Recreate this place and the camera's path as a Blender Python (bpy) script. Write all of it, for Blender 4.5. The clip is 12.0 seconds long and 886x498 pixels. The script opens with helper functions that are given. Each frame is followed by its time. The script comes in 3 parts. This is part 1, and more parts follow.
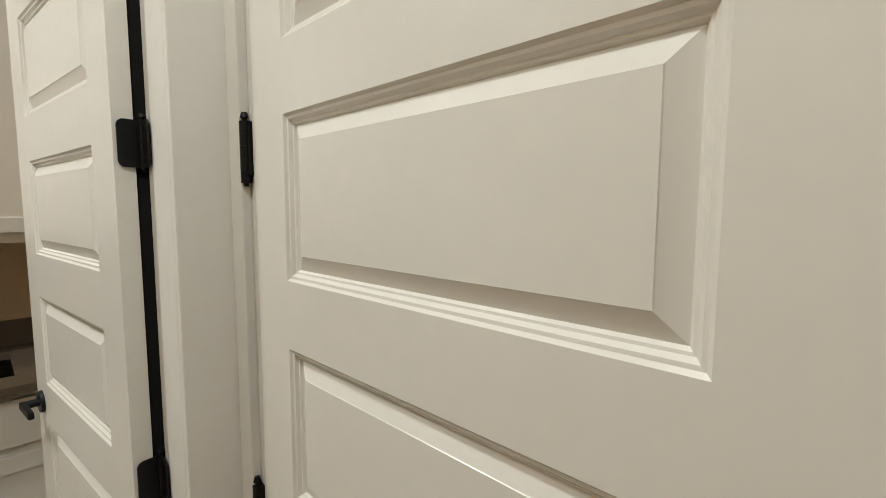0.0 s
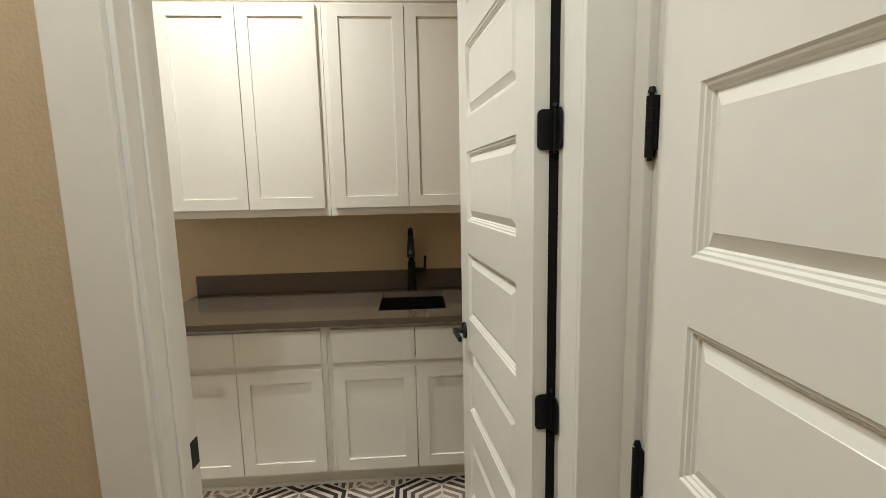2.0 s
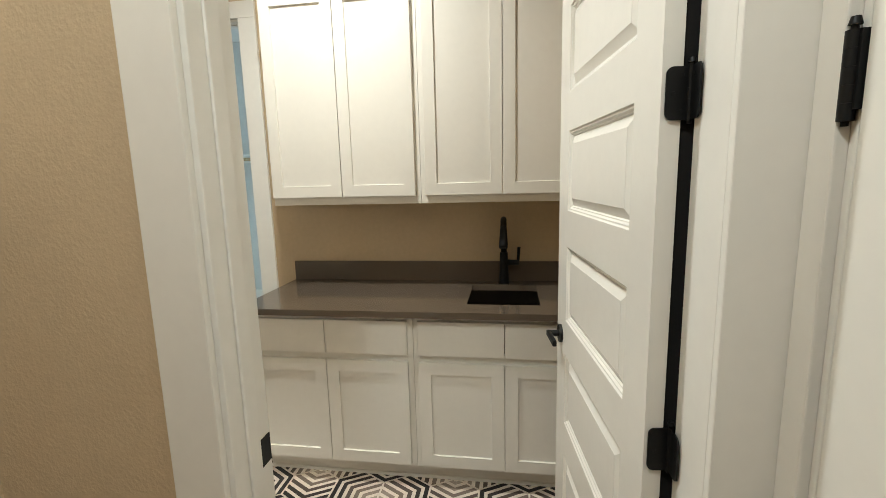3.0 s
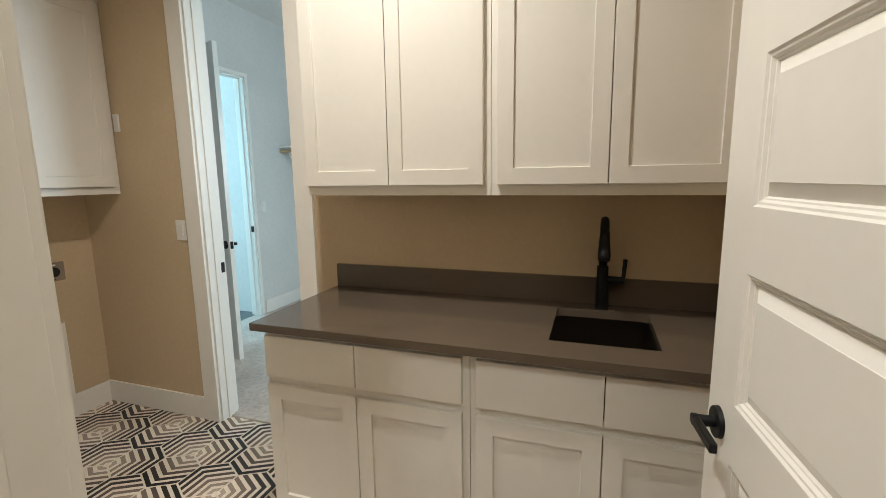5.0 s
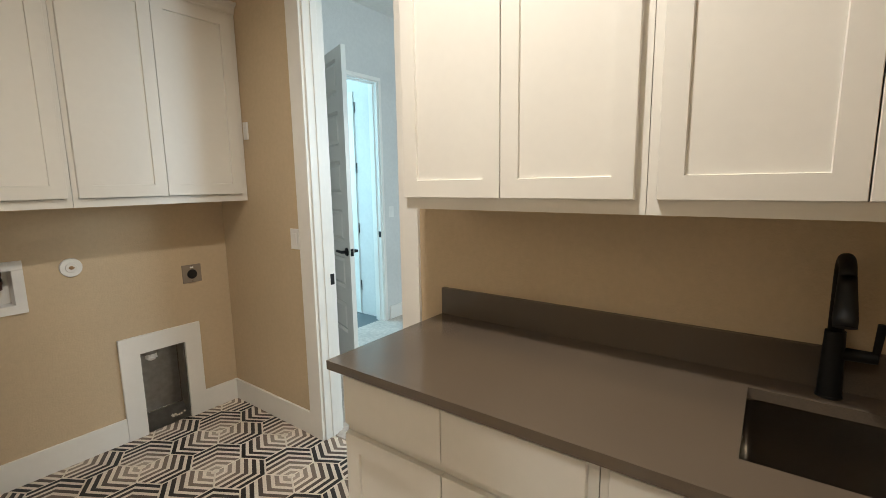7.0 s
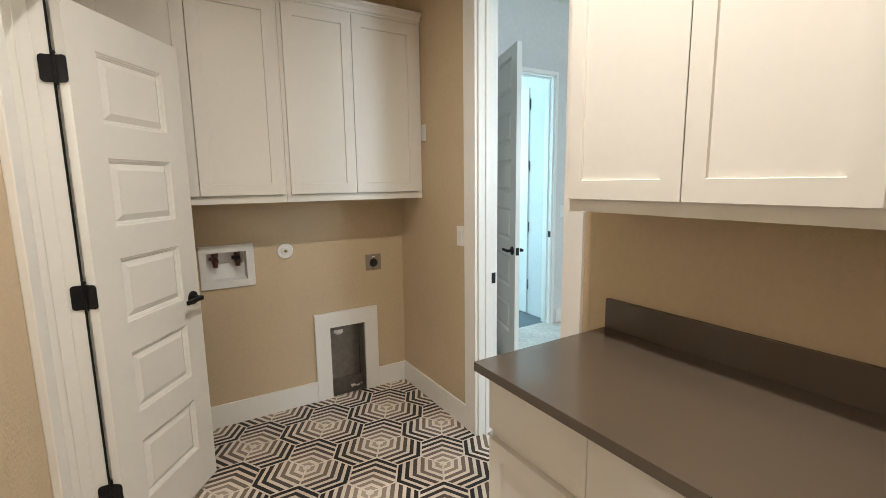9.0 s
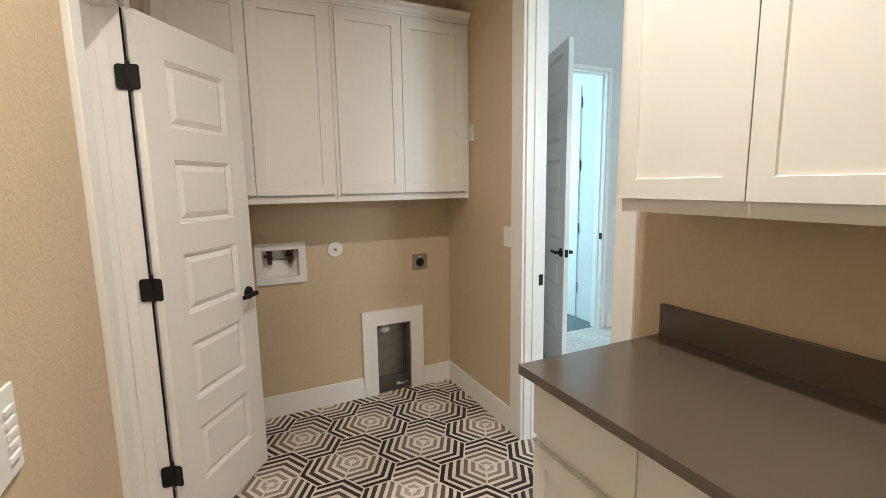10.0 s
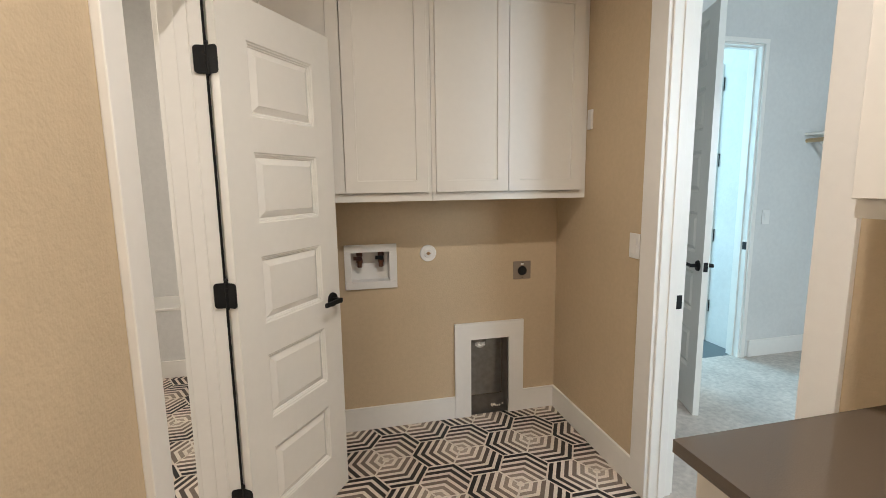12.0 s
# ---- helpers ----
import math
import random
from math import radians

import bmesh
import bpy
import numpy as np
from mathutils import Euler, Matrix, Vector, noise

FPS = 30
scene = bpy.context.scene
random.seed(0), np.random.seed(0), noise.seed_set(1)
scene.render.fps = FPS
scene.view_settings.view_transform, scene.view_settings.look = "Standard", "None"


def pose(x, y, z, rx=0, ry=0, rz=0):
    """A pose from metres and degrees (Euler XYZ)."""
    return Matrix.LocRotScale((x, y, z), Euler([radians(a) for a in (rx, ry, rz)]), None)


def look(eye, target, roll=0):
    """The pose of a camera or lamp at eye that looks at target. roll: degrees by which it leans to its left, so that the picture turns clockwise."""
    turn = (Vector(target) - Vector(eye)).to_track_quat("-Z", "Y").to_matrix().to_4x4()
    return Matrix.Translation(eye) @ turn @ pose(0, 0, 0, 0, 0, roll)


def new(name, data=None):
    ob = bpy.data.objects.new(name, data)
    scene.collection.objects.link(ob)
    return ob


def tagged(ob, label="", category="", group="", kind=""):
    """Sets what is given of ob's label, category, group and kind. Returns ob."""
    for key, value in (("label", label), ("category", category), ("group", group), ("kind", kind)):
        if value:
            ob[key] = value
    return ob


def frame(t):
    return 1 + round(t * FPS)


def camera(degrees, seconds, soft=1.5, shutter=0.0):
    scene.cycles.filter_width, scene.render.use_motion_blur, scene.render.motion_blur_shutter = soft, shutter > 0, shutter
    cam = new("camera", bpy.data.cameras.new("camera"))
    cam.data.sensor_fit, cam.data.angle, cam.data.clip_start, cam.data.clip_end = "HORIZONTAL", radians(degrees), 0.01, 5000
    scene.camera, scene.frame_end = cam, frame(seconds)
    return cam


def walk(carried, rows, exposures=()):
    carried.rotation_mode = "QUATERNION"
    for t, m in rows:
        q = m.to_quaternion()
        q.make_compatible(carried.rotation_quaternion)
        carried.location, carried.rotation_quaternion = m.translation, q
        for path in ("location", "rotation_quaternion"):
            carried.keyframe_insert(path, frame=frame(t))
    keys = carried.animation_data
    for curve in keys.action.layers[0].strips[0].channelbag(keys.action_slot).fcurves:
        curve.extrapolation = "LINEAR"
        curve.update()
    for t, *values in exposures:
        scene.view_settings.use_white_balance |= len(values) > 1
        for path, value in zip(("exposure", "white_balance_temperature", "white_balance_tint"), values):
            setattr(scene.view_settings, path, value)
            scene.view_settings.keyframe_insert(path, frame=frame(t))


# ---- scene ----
cam = camera(89.4, 12.0, soft=0.5)
PATH = [
    (0, (2.73, 3.21, 1.528), (1.353, 4.649, 1.344), 0.2),
    (0.5, (2.719, 3.207, 1.517), (1.097, 4.358, 1.306), -0.1),
    (1, (2.73, 3.182, 1.512), (0.905, 3.965, 1.275), -0.4),
    (1.5, (2.743, 3.146, 1.51), (0.813, 3.607, 1.255), -0.7),
    (2, (2.719, 3.122, 1.526), (0.742, 3.248, 1.25), -1.2),
    (2.5, (2.653, 3.12, 1.52), (0.679, 2.991, 1.225), -1.3),
    (3, (2.568, 3.137, 1.515), (0.616, 2.839, 1.198), -1.5),
    (3.2, (2.528, 3.135, 1.508), (0.582, 2.809, 1.187), -1.5),
    (4.8, (2.045, 3.094, 1.445), (0.162, 2.495, 1.136), -0.7),
    (5, (1.973, 3.061, 1.452), (0.103, 2.424, 1.139), -0.8),
    (5.5, (1.834, 2.993, 1.47), (-0.002, 2.264, 1.163), -0.8),
    (6, (1.72, 2.957, 1.467), (-0.066, 2.109, 1.171), -0.8),
    (6.5, (1.615, 2.955, 1.477), (-0.093, 1.959, 1.18), -0.8),
    (7, (1.534, 2.948, 1.477), (-0.058, 1.774, 1.182), -0.9),
    (7.5, (1.487, 2.946, 1.476), (0.034, 1.604, 1.182), -1.0),
    (7.7, (1.47, 2.939, 1.48), (0.076, 1.537, 1.18), -1.1),
    (9.3, (1.444, 2.94, 1.486), (0.474, 1.215, 1.195), -0.8),
    (9.5, (1.442, 2.939, 1.482), (0.507, 1.195, 1.194), -0.9),
    (10, (1.434, 2.934, 1.48), (0.588, 1.145, 1.191), -0.9),
    (10.5, (1.416, 2.922, 1.472), (0.639, 1.101, 1.184), -0.8),
    (11, (1.402, 2.83, 1.47), (0.697, 0.981, 1.18), -0.8),
    (11.5, (1.381, 2.704, 1.473), (0.781, 0.818, 1.182), -0.8),
    (12, (1.331, 2.588, 1.464), (0.89, 0.658, 1.181), -0.8),
]
walk(cam, [(t, look(eye, target, roll)) for t, eye, target, roll in PATH],
     exposures=[(0.0, -0.17, 6050, 5), (2.0, -0.1, 6050, 3), (3.0, 0.12, 6000, 2), (5.0, -0.06, 6300, 7), (7.5, 0.15, 6350, 8), (9.5, 0.19, 6330, 10), (12.0, 0.2, 6350, 12)])

# ---- light ----
world = bpy.data.worlds.new("world")
scene.world = world
world.use_nodes = True
world.node_tree.nodes["Background"].inputs[0].default_value = (0.55, 0.7, 1.0, 1)
world.node_tree.nodes["Background"].inputs[1].default_value = 0.02

CEIL = 3.15


def area_lamp(name, place, target, size, power, colour, size_y=None, shape="DISK"):
    data = bpy.data.lights.new(name, "AREA")
    data.shape, data.size, data.energy, data.color = shape, size, power, colour
    if size_y:
        data.shape, data.size_y = "RECTANGLE", size_y
    ob = new(name, data)
    ob.matrix_world = look(place, target)
    return ob


WARM = (1.0, 0.94, 0.86)
LAUNDRY_LAMP = (0.975, 2.25)
area_lamp("laundry_lamp", (*LAUNDRY_LAMP, CEIL - 0.075), (LAUNDRY_LAMP[0], LAUNDRY_LAMP[1] - 0.001, 0), 0.10, 28, WARM).data.spread = radians(147)
area_lamp("hall_lamp", (2.6, 2.75, CEIL - 0.03), (2.6, 2.749, 0), 0.16, 22, (1.0, 0.985, 0.935))
area_lamp("side_room_lamp", (2.6, 0.9, CEIL - 0.03), (2.6, 0.899, 0), 0.16, 34, (1.0, 0.91, 0.80))
area_lamp("bath_window_light", (-1.0, -2.97, 1.6), (-1.2, 0, 1.3), 1.0, 142, (0.46, 0.80, 1.0), 1.3)
area_lamp("closet_window_light", (-1.4, 3.5, 1.7), (-1.4, 0, 1.2), 1.0, 60, (0.70, 0.87, 1.0), 1.3)


# ---- materials ----
def material(name, colour, rough=0.5, metal=0.0, grain=0.03, scale=30.0, bump=0.0, bump_scale=120.0, blotch=0.04, coat=0.0, per_object=0.0):
    m = bpy.data.materials.new(name)
    m.use_nodes = True
    nodes, links = m.node_tree.nodes, m.node_tree.links
    shader = nodes["Principled BSDF"]
    shader.inputs["Roughness"].default_value = rough
    shader.inputs["Metallic"].default_value = metal
    shader.inputs["Coat Weight"].default_value = coat
    shader.inputs["Coat Roughness"].default_value = 0.15
    where = nodes.new("ShaderNodeTexCoord").outputs["Object"]
    value = None
    for size, amount, detail in ((scale, grain, 6), (2.2, blotch, 3)):
        tex = nodes.new("ShaderNodeTexNoise")
        tex.inputs["Scale"].default_value, tex.inputs["Detail"].default_value = size, detail
        links.new(where, tex.inputs["Vector"])
        spread = nodes.new("ShaderNodeMapRange")
        spread.inputs["From Min"].default_value, spread.inputs["From Max"].default_value = 0.3, 0.7
        spread.inputs["To Min"].default_value, spread.inputs["To Max"].default_value = 1 - amount, 1 + amount
        links.new(tex.outputs["Fac"], spread.inputs["Value"])
        if value is None:
            value = spread.outputs["Result"]
        else:
            times = nodes.new("ShaderNodeMath")
            times.operation = "MULTIPLY"
            links.new(value, times.inputs[0])
            links.new(spread.outputs["Result"], times.inputs[1])
            value = times.outputs[0]
    if per_object:
        info = nodes.new("ShaderNodeObjectInfo")
        spread = nodes.new("ShaderNodeMapRange")
        spread.inputs["To Min"].default_value, spread.inputs["To Max"].default_value = 1 - per_object, 1 + per_object
        links.new(info.outputs["Random"], spread.inputs["Value"])
        times = nodes.new("ShaderNodeMath")
        times.operation = "MULTIPLY"
        links.new(value, times.inputs[0])
        links.new(spread.outputs["Result"], times.inputs[1])
        value = times.outputs[0]
    tint = nodes.new("ShaderNodeVectorMath")
    tint.operation = "SCALE"
    tint.inputs[0].default_value = colour
    links.new(value, tint.inputs["Scale"])
    links.new(tint.outputs[0], shader.inputs["Base Color"])
    if bump:
        tex = nodes.new("ShaderNodeTexNoise")
        tex.inputs["Scale"].default_value, tex.inputs["Detail"].default_value = bump_scale, 4
        links.new(where, tex.inputs["Vector"])
        relief = nodes.new("ShaderNodeBump")
        relief.inputs["Strength"].default_value, relief.inputs["Distance"].default_value = bump, 0.004
        links.new(tex.outputs["Fac"], relief.inputs["Height"])
        links.new(relief.outputs[0], shader.inputs["Normal"])
    return m


BEIGE = material("beige_wall_paint", (0.57, 0.445, 0.292), 0.75, bump=0.38, bump_scale=115, grain=0.03, scale=40)
GREY_WALL = material("pale_grey_wall_paint", (0.67, 0.66, 0.63), 0.7, bump=0.3, bump_scale=70)
CEILING_PAINT = material("ceiling_paint", (0.80, 0.78, 0.74), 0.9, bump=0.3, bump_scale=60)
TRIM = material("white_trim_paint", (0.83, 0.80, 0.745), 0.38, bump=0.03, bump_scale=14, blotch=0.02, grain=0.012)
CABINET = material("white_cabinet_paint", (0.77, 0.735, 0.67), 0.42, bump=0.02, bump_scale=160, blotch=0.015, grain=0.01)
DOOR = material("white_door_paint", (0.82, 0.79, 0.73), 0.27, bump=0.03, bump_scale=90, blotch=0.015, grain=0.01)
QUARTZ = material("grey_brown_quartz", (0.104, 0.079, 0.057), 0.13, grain=0.24, scale=420, blotch=0.05)
QUARTZ.node_tree.nodes["Principled BSDF"].inputs["IOR"].default_value = 1.52
BLACK = material("matt_black_metal", (0.005, 0.005, 0.005), 0.5, 0.0, bump=0.05)
BLACK.node_tree.nodes["Principled BSDF"].inputs["Specular IOR Level"].default_value = 0.3
STEEL = material("brushed_stainless_steel", (0.36, 0.33, 0.29), 0.17, 1.0, grain=0.1, scale=60)
GALVANISED = material("galvanised_sheet_metal", (0.30, 0.285, 0.26), 0.28, 0.9, grain=0.12, scale=26, blotch=0.12, bump=0.1, bump_scale=20)
PLASTIC = material("white_plastic", (0.80, 0.78, 0.74), 0.35, grain=0.01)
BRASS = material("brass_fitting", (0.45, 0.29, 0.16), 0.35, 1.0)
VALVE_METAL = material("dark_brass_valve", (0.17, 0.085, 0.060), 0.32, 0.9, grain=0.15)
HOLE = material("black_socket", (0.006, 0.006, 0.006), 0.6)
# near-black colour that stands for the shade inside the door hinge gaps
GAP_SHADE = material("hinge_gap_shade", (0.005, 0.004, 0.004), 0.95, grain=0.2, scale=300)
PUTTY = material("taupe_cover_plate", (0.27, 0.22, 0.17), 0.5)
CARPET = material("pale_grey_carpet", (0.52, 0.47, 0.42), 0.95, grain=0.15, scale=34, bump=1.0, bump_scale=220, blotch=0.2)
TEAL_FLOOR = material("dark_slate_tile", (0.09, 0.11, 0.12), 0.4)
GROUT = material("cream_grout", (0.74, 0.67, 0.58), 0.85, grain=0.1)
CREAM = material("cream_tile_glaze", (0.74, 0.65, 0.555), 0.5, grain=0.09, scale=90, blotch=0.08, per_object=0.06)
RINGS = [material("tile_band", c, 0.55, grain=0.16, scale=110, blotch=0.1, per_object=0.08) for c in
         ((0.010, 0.008, 0.008), (0.022, 0.015, 0.013), (0.085, 0.060, 0.046), (0.185, 0.138, 0.108), (0.29, 0.228, 0.18), (0.40, 0.325, 0.265))]
OAK = material("pale_wood_dowel", (0.50, 0.36, 0.20), 0.5, grain=0.1)
LIGHT_DIFFUSER = material("lamp_diffuser", (0.8, 0.8, 0.78), 0.5)
LIGHT_DIFFUSER.node_tree.nodes["Principled BSDF"].inputs["Emission Color"].default_value = (1, 0.85, 0.65, 1)
LIGHT_DIFFUSER.node_tree.nodes["Principled BSDF"].inputs["Emission Strength"].default_value = 6
RED = material("red_valve_handle", (0.05, 0.010, 0.008), 0.4)
HALL_FLOOR = material("oak_plank_floor", (0.40, 0.31, 0.22), 0.45, grain=0.15, scale=8)


# ---- building helpers ----
PLACED = {}


def box(bm, x0, x1, y0, y1, z0, z1, mat=0):
    v = [bm.verts.new((x, y, z)) for x in (x0, x1) for y in (y0, y1) for z in (z0, z1)]
    for q in ((0, 1, 3, 2), (4, 6, 7, 5), (0, 4, 5, 1), (2, 3, 7, 6), (0, 2, 6, 4), (1, 5, 7, 3)):
        bm.faces.new([v[i] for i in q]).material_index = mat
    return v


def rod(bm, p, q, r0, r1=None, seg=20, mat=0):
    """A capped cylinder or cone from p to q."""
    p, q = Vector(p), Vector(q)
    r1 = r0 if r1 is None else r1
    turn = (q - p).to_track_quat("Z", "Y").to_matrix()
    rings = [[bm.verts.new(c + turn @ Vector((r * math.cos(a), r * math.sin(a), 0))) for a in (2 * math.pi * i / seg for i in range(seg))]
             for c, r in ((p, r0), (q, r1))]
    for i in range(seg):
        f = bm.faces.new((rings[0][i], rings[0][(i + 1) % seg], rings[1][(i + 1) % seg], rings[1][i]))
        f.smooth, f.material_index = True, mat
    for ring in (rings[0][::-1], rings[1]):
        bm.faces.new([bm.verts.new(v.co) for v in ring]).material_index = mat


def tube(bm, points, radius, seg=14):
    """A round tube along points; radius may be a list."""
    pts = [Vector(p) for p in points]
    rad = radius if isinstance(radius, (list, tuple)) else [radius] * len(pts)
    rings = []
    for i, p in enumerate(pts):
        way = (pts[min(i + 1, len(pts) - 1)] - pts[max(i - 1, 0)]).normalized()
        side = Vector((0, 1, 0)) if abs(way.y) < 0.9 else Vector((1, 0, 0))
        a = way.cross(side).normalized()
        b = way.cross(a)
        rings.append([bm.verts.new(p + rad[i] * (math.cos(t) * a + math.sin(t) * b)) for t in (2 * math.pi * k / seg for k in range(seg))])
    for r, s in zip(rings, rings[1:]):
        for k in range(seg):
            bm.faces.new((r[k], r[(k + 1) % seg], s[(k + 1) % seg], s[k])).smooth = True
    bm.faces.new(rings[0][::-1])
    bm.faces.new(rings[-1])


def soften(bm, width=0.0015, seg=2):
    bmesh.ops.recalc_face_normals(bm, faces=bm.faces)
    sharp = [e for e in bm.edges if len(e.link_faces) == 2 and e.calc_face_angle(0) > 0.6]
    if sharp:
        bmesh.ops.bevel(bm, geom=sharp, offset=width, segments=seg, affect="EDGES", profile=0.6, clamp_overlap=True)
    return bm


def root(name, m, label="", category="", group="", kind=""):
    ob = new(name)
    ob.matrix_basis = m
    ob.empty_display_size = 0.1
    PLACED[ob] = m.copy()
    return tagged(ob, label, category, group, kind)


def part(name, bm, mats, parent=None, label="", local=False):
    """Links bm as one mesh, under parent if given; its vertices are in the world unless local."""
    bmesh.ops.recalc_face_normals(bm, faces=bm.faces)
    place = PLACED.get(parent, Matrix())
    if parent and not local:
        bm.transform(place.inverted())
    mesh = bpy.data.meshes.new(name)
    bm.to_mesh(mesh)
    bm.free()
    for m in mats if isinstance(mats, (list, tuple)) else [mats]:
        mesh.materials.append(m)
    ob = new(name, mesh)
    if parent:
        ob.parent = parent
        PLACED[ob] = place.copy()
    if label:
        ob["label"] = label
    return ob


def B():
    return bmesh.new()


def boxes(name, mats, parent, *sides, soft=0.0015, label=""):
    bm = B()
    for side in sides:
        box(bm, *side)
    if soft:
        soften(bm, soft)
    return part(name, bm, mats, parent, label)


def wall(name, axis, a, b, u0, u1, z0, z1, holes, mats, label):
    """A wall between the planes a and b of axis, from u0 to u1, with holes (u0, u1, z0, z1). mats: on the a side, on the b side."""
    bm = B()
    us = sorted({u0, u1, *(h[i] for h in holes for i in (0, 1))})
    zs = sorted({z0, z1, *(h[i] for h in holes for i in (2, 3))})
    solid = {(i, j): not any(h[0] < (us[i] + us[i + 1]) / 2 < h[1] and h[2] < (zs[j] + zs[j + 1]) / 2 < h[3] for h in holes)
             for i in range(len(us) - 1) for j in range(len(zs) - 1)}

    def quad(points, mat):
        f = bm.faces.new([bm.verts.new((w, u, z) if axis == "x" else (u, w, z)) for w, u, z in points])
        f.material_index = mat

    for (i, j), full in solid.items():
        if not full:
            continue
        p, q, r, s = us[i], us[i + 1], zs[j], zs[j + 1]
        quad([(a, p, r), (a, q, r), (a, q, s), (a, p, s)], 0)
        quad([(b, p, r), (b, q, r), (b, q, s), (b, p, s)], 1)
        for di, dj, edge in ((-1, 0, ((p, r), (p, s))), (1, 0, ((q, r), (q, s))), (0, -1, ((p, r), (q, r))), (0, 1, ((p, s), (q, s)))):
            if not solid.get((i + di, j + dj), False):
                (m, n), (o, k) = edge
                quad([(a, m, n), (a, o, k), (b, o, k), (b, m, n)], 0)
    bmesh.ops.remove_doubles(bm, verts=bm.verts, dist=1e-5)
    ob = part(name, bm, mats)
    return tagged(ob, label, "wall", kind="structure")


# ---- setting ----
WEST, SOUTH, EAST, NORTH, HALL = 0.0, 0.0, 1.73, 3.555, 1.86
VENT, WBOX = (0.318, 0.577, 0.0, 0.508), (1.06, 1.286, 0.91, 1.09)
DOOR_W = (0.935, 1.595, 0, 2.455)
DOOR_S = (0.93, 1.585, 0, 2.125)
DOOR_E = (2.595, 3.464, 0, 2.525)
DOOR_H = (1.92, 2.80, 0, 2.525)
DOOR_B = (-1.86, -1.06, 0, 2.49)
wall("wall_west", "x", -0.12, WEST, -0.34, NORTH, 0, CEIL, [DOOR_W], (GREY_WALL, BEIGE), "beige textured laundry wall behind the sink counter")
wall("wall_south", "y", -0.12, SOUTH, WEST, EAST, 0, CEIL, [VENT, WBOX], (GREY_WALL, BEIGE), "beige textured wall with washer and dryer connections")
wall("wall_east", "x", EAST, HALL, -1.7, 1.95, 0, CEIL, [DOOR_S], (BEIGE, GREY_WALL), "beige textured wall with a narrow side doorway")
wall("wall_entry", "x", EAST, HALL, 1.95, NORTH, 0, CEIL, [DOOR_E], (BEIGE, BEIGE), "beige textured wall round the entry doorway")
wall("wall_north", "y", NORTH, NORTH + 0.12, -2.74, 6.3, 0, CEIL, [DOOR_H], (BEIGE, GREY_WALL), "beige textured wall along hall and laundry")
wall("wall_closet_south", "y", -0.46, -0.34, -2.74, 0.0, 0, CEIL, [DOOR_B], (GREY_WALL, GREY_WALL), "pale grey closet wall with a doorway")
wall("wall_closet_west", "x", -2.74, -2.62, -0.34, NORTH, 0, CEIL, [], (GREY_WALL, GREY_WALL), "pale grey closet wall")
wall("wall_bath_west", "x", -2.04, -1.92, -3.0, -0.46, 0, CEIL, [], (GREY_WALL, GREY_WALL), "pale bathroom wall beyond the closet")
wall("wall_bath_south", "y", -3.12, -3.0, -2.04, 0.12, 0, CEIL, [], (GREY_WALL, GREY_WALL), "pale bathroom wall")
wall("wall_bath_east", "x", 0.0, 0.12, -3.0, -0.46, 0, CEIL, [], (GREY_WALL, GREY_WALL), "pale bathroom wall")
wall("wall_side_south", "y", -1.7, -1.58, HALL, 3.6, 0, CEIL, [], (GREY_WALL, GREY_WALL), "pale grey side room wall")
wall("wall_side_east", "x", 3.6, 3.72, -1.7, 1.95, 0, CEIL, [], (GREY_WALL, GREY_WALL), "pale grey side room wall")
wall("wall_hall_south", "y", 1.95, 2.07, HALL, 6.3, 0, CEIL, [], (GREY_WALL, BEIGE), "beige hall wall")
wall("wall_hall_east", "x", 6.3, 6.42, 2.07, NORTH, 0, CEIL, [], (BEIGE, BEIGE), "beige hall wall")
wall("wall_hall_closet_back", "y", 4.1, 4.2, 1.6, 3.2, 0, CEIL, [], (GREY_WALL, GREY_WALL), "wall behind the closed hall door")


def slab(name, mats, x0, x1, y0, y1, z0, z1, label, category):
    return tagged(boxes(name, mats, None, (x0, x1, y0, y1, z0, z1), soft=0), label, category, kind="structure")


slab("floor", GROUT, -0.06, HALL, -0.12, NORTH, -0.1, -0.0035, "cream grout bed under patterned hexagon tiles", "floor")
slab("floor_side_room", GROUT, HALL, 3.72, -1.7, 1.95, -0.1, -0.0035, "cream grout bed of the side room floor", "floor")
slab("floor_hall", HALL_FLOOR, HALL, 6.42, 1.95, NORTH + 0.6, -0.1, 0.0, "oak hall floor", "floor")
slab("floor_closet", CARPET, -2.74, -0.06, -0.40, NORTH, -0.1, 0.008, "pale grey-beige carpet in the closet", "carpet")
slab("floor_bath", TEAL_FLOOR, -2.04, 0.12, -3.0, -0.40, -0.1, 0.004, "dark slate-blue bathroom floor", "floor")
slab("ceiling", CEILING_PAINT, -2.74, 6.42, -3.12, NORTH + 0.7, CEIL, CEIL + 0.1, "white painted ceiling", "ceiling")


def baseboard(*side):
    tagged(boxes("baseboard", TRIM, None, side, soft=0.003), "tall white painted baseboard", "baseboard", kind="structure")


BH, BT = 0.142, 0.015
baseboard(0.0, 0.224, 0, BT, 0, BH)
baseboard(0.676, EAST, 0, BT, 0, BH)
baseboard(0, BT, BT, 0.836, 0, BH)
baseboard(EAST - BT, EAST, BT, 0.84, 0, BH)
baseboard(EAST - BT, EAST, 1.675, 2.50, 0, BH)
baseboard(-2.62, -1.93, -0.34, -0.325, 0.008, 0.15)
baseboard(-2.62, -2.605, -0.325, NORTH, 0.008, 0.15)
baseboard(HALL, HALL + BT, 2.07, 2.497, 0, BH)
baseboard(HALL, 3.6, -1.148, -1.133, 0, 0.135)


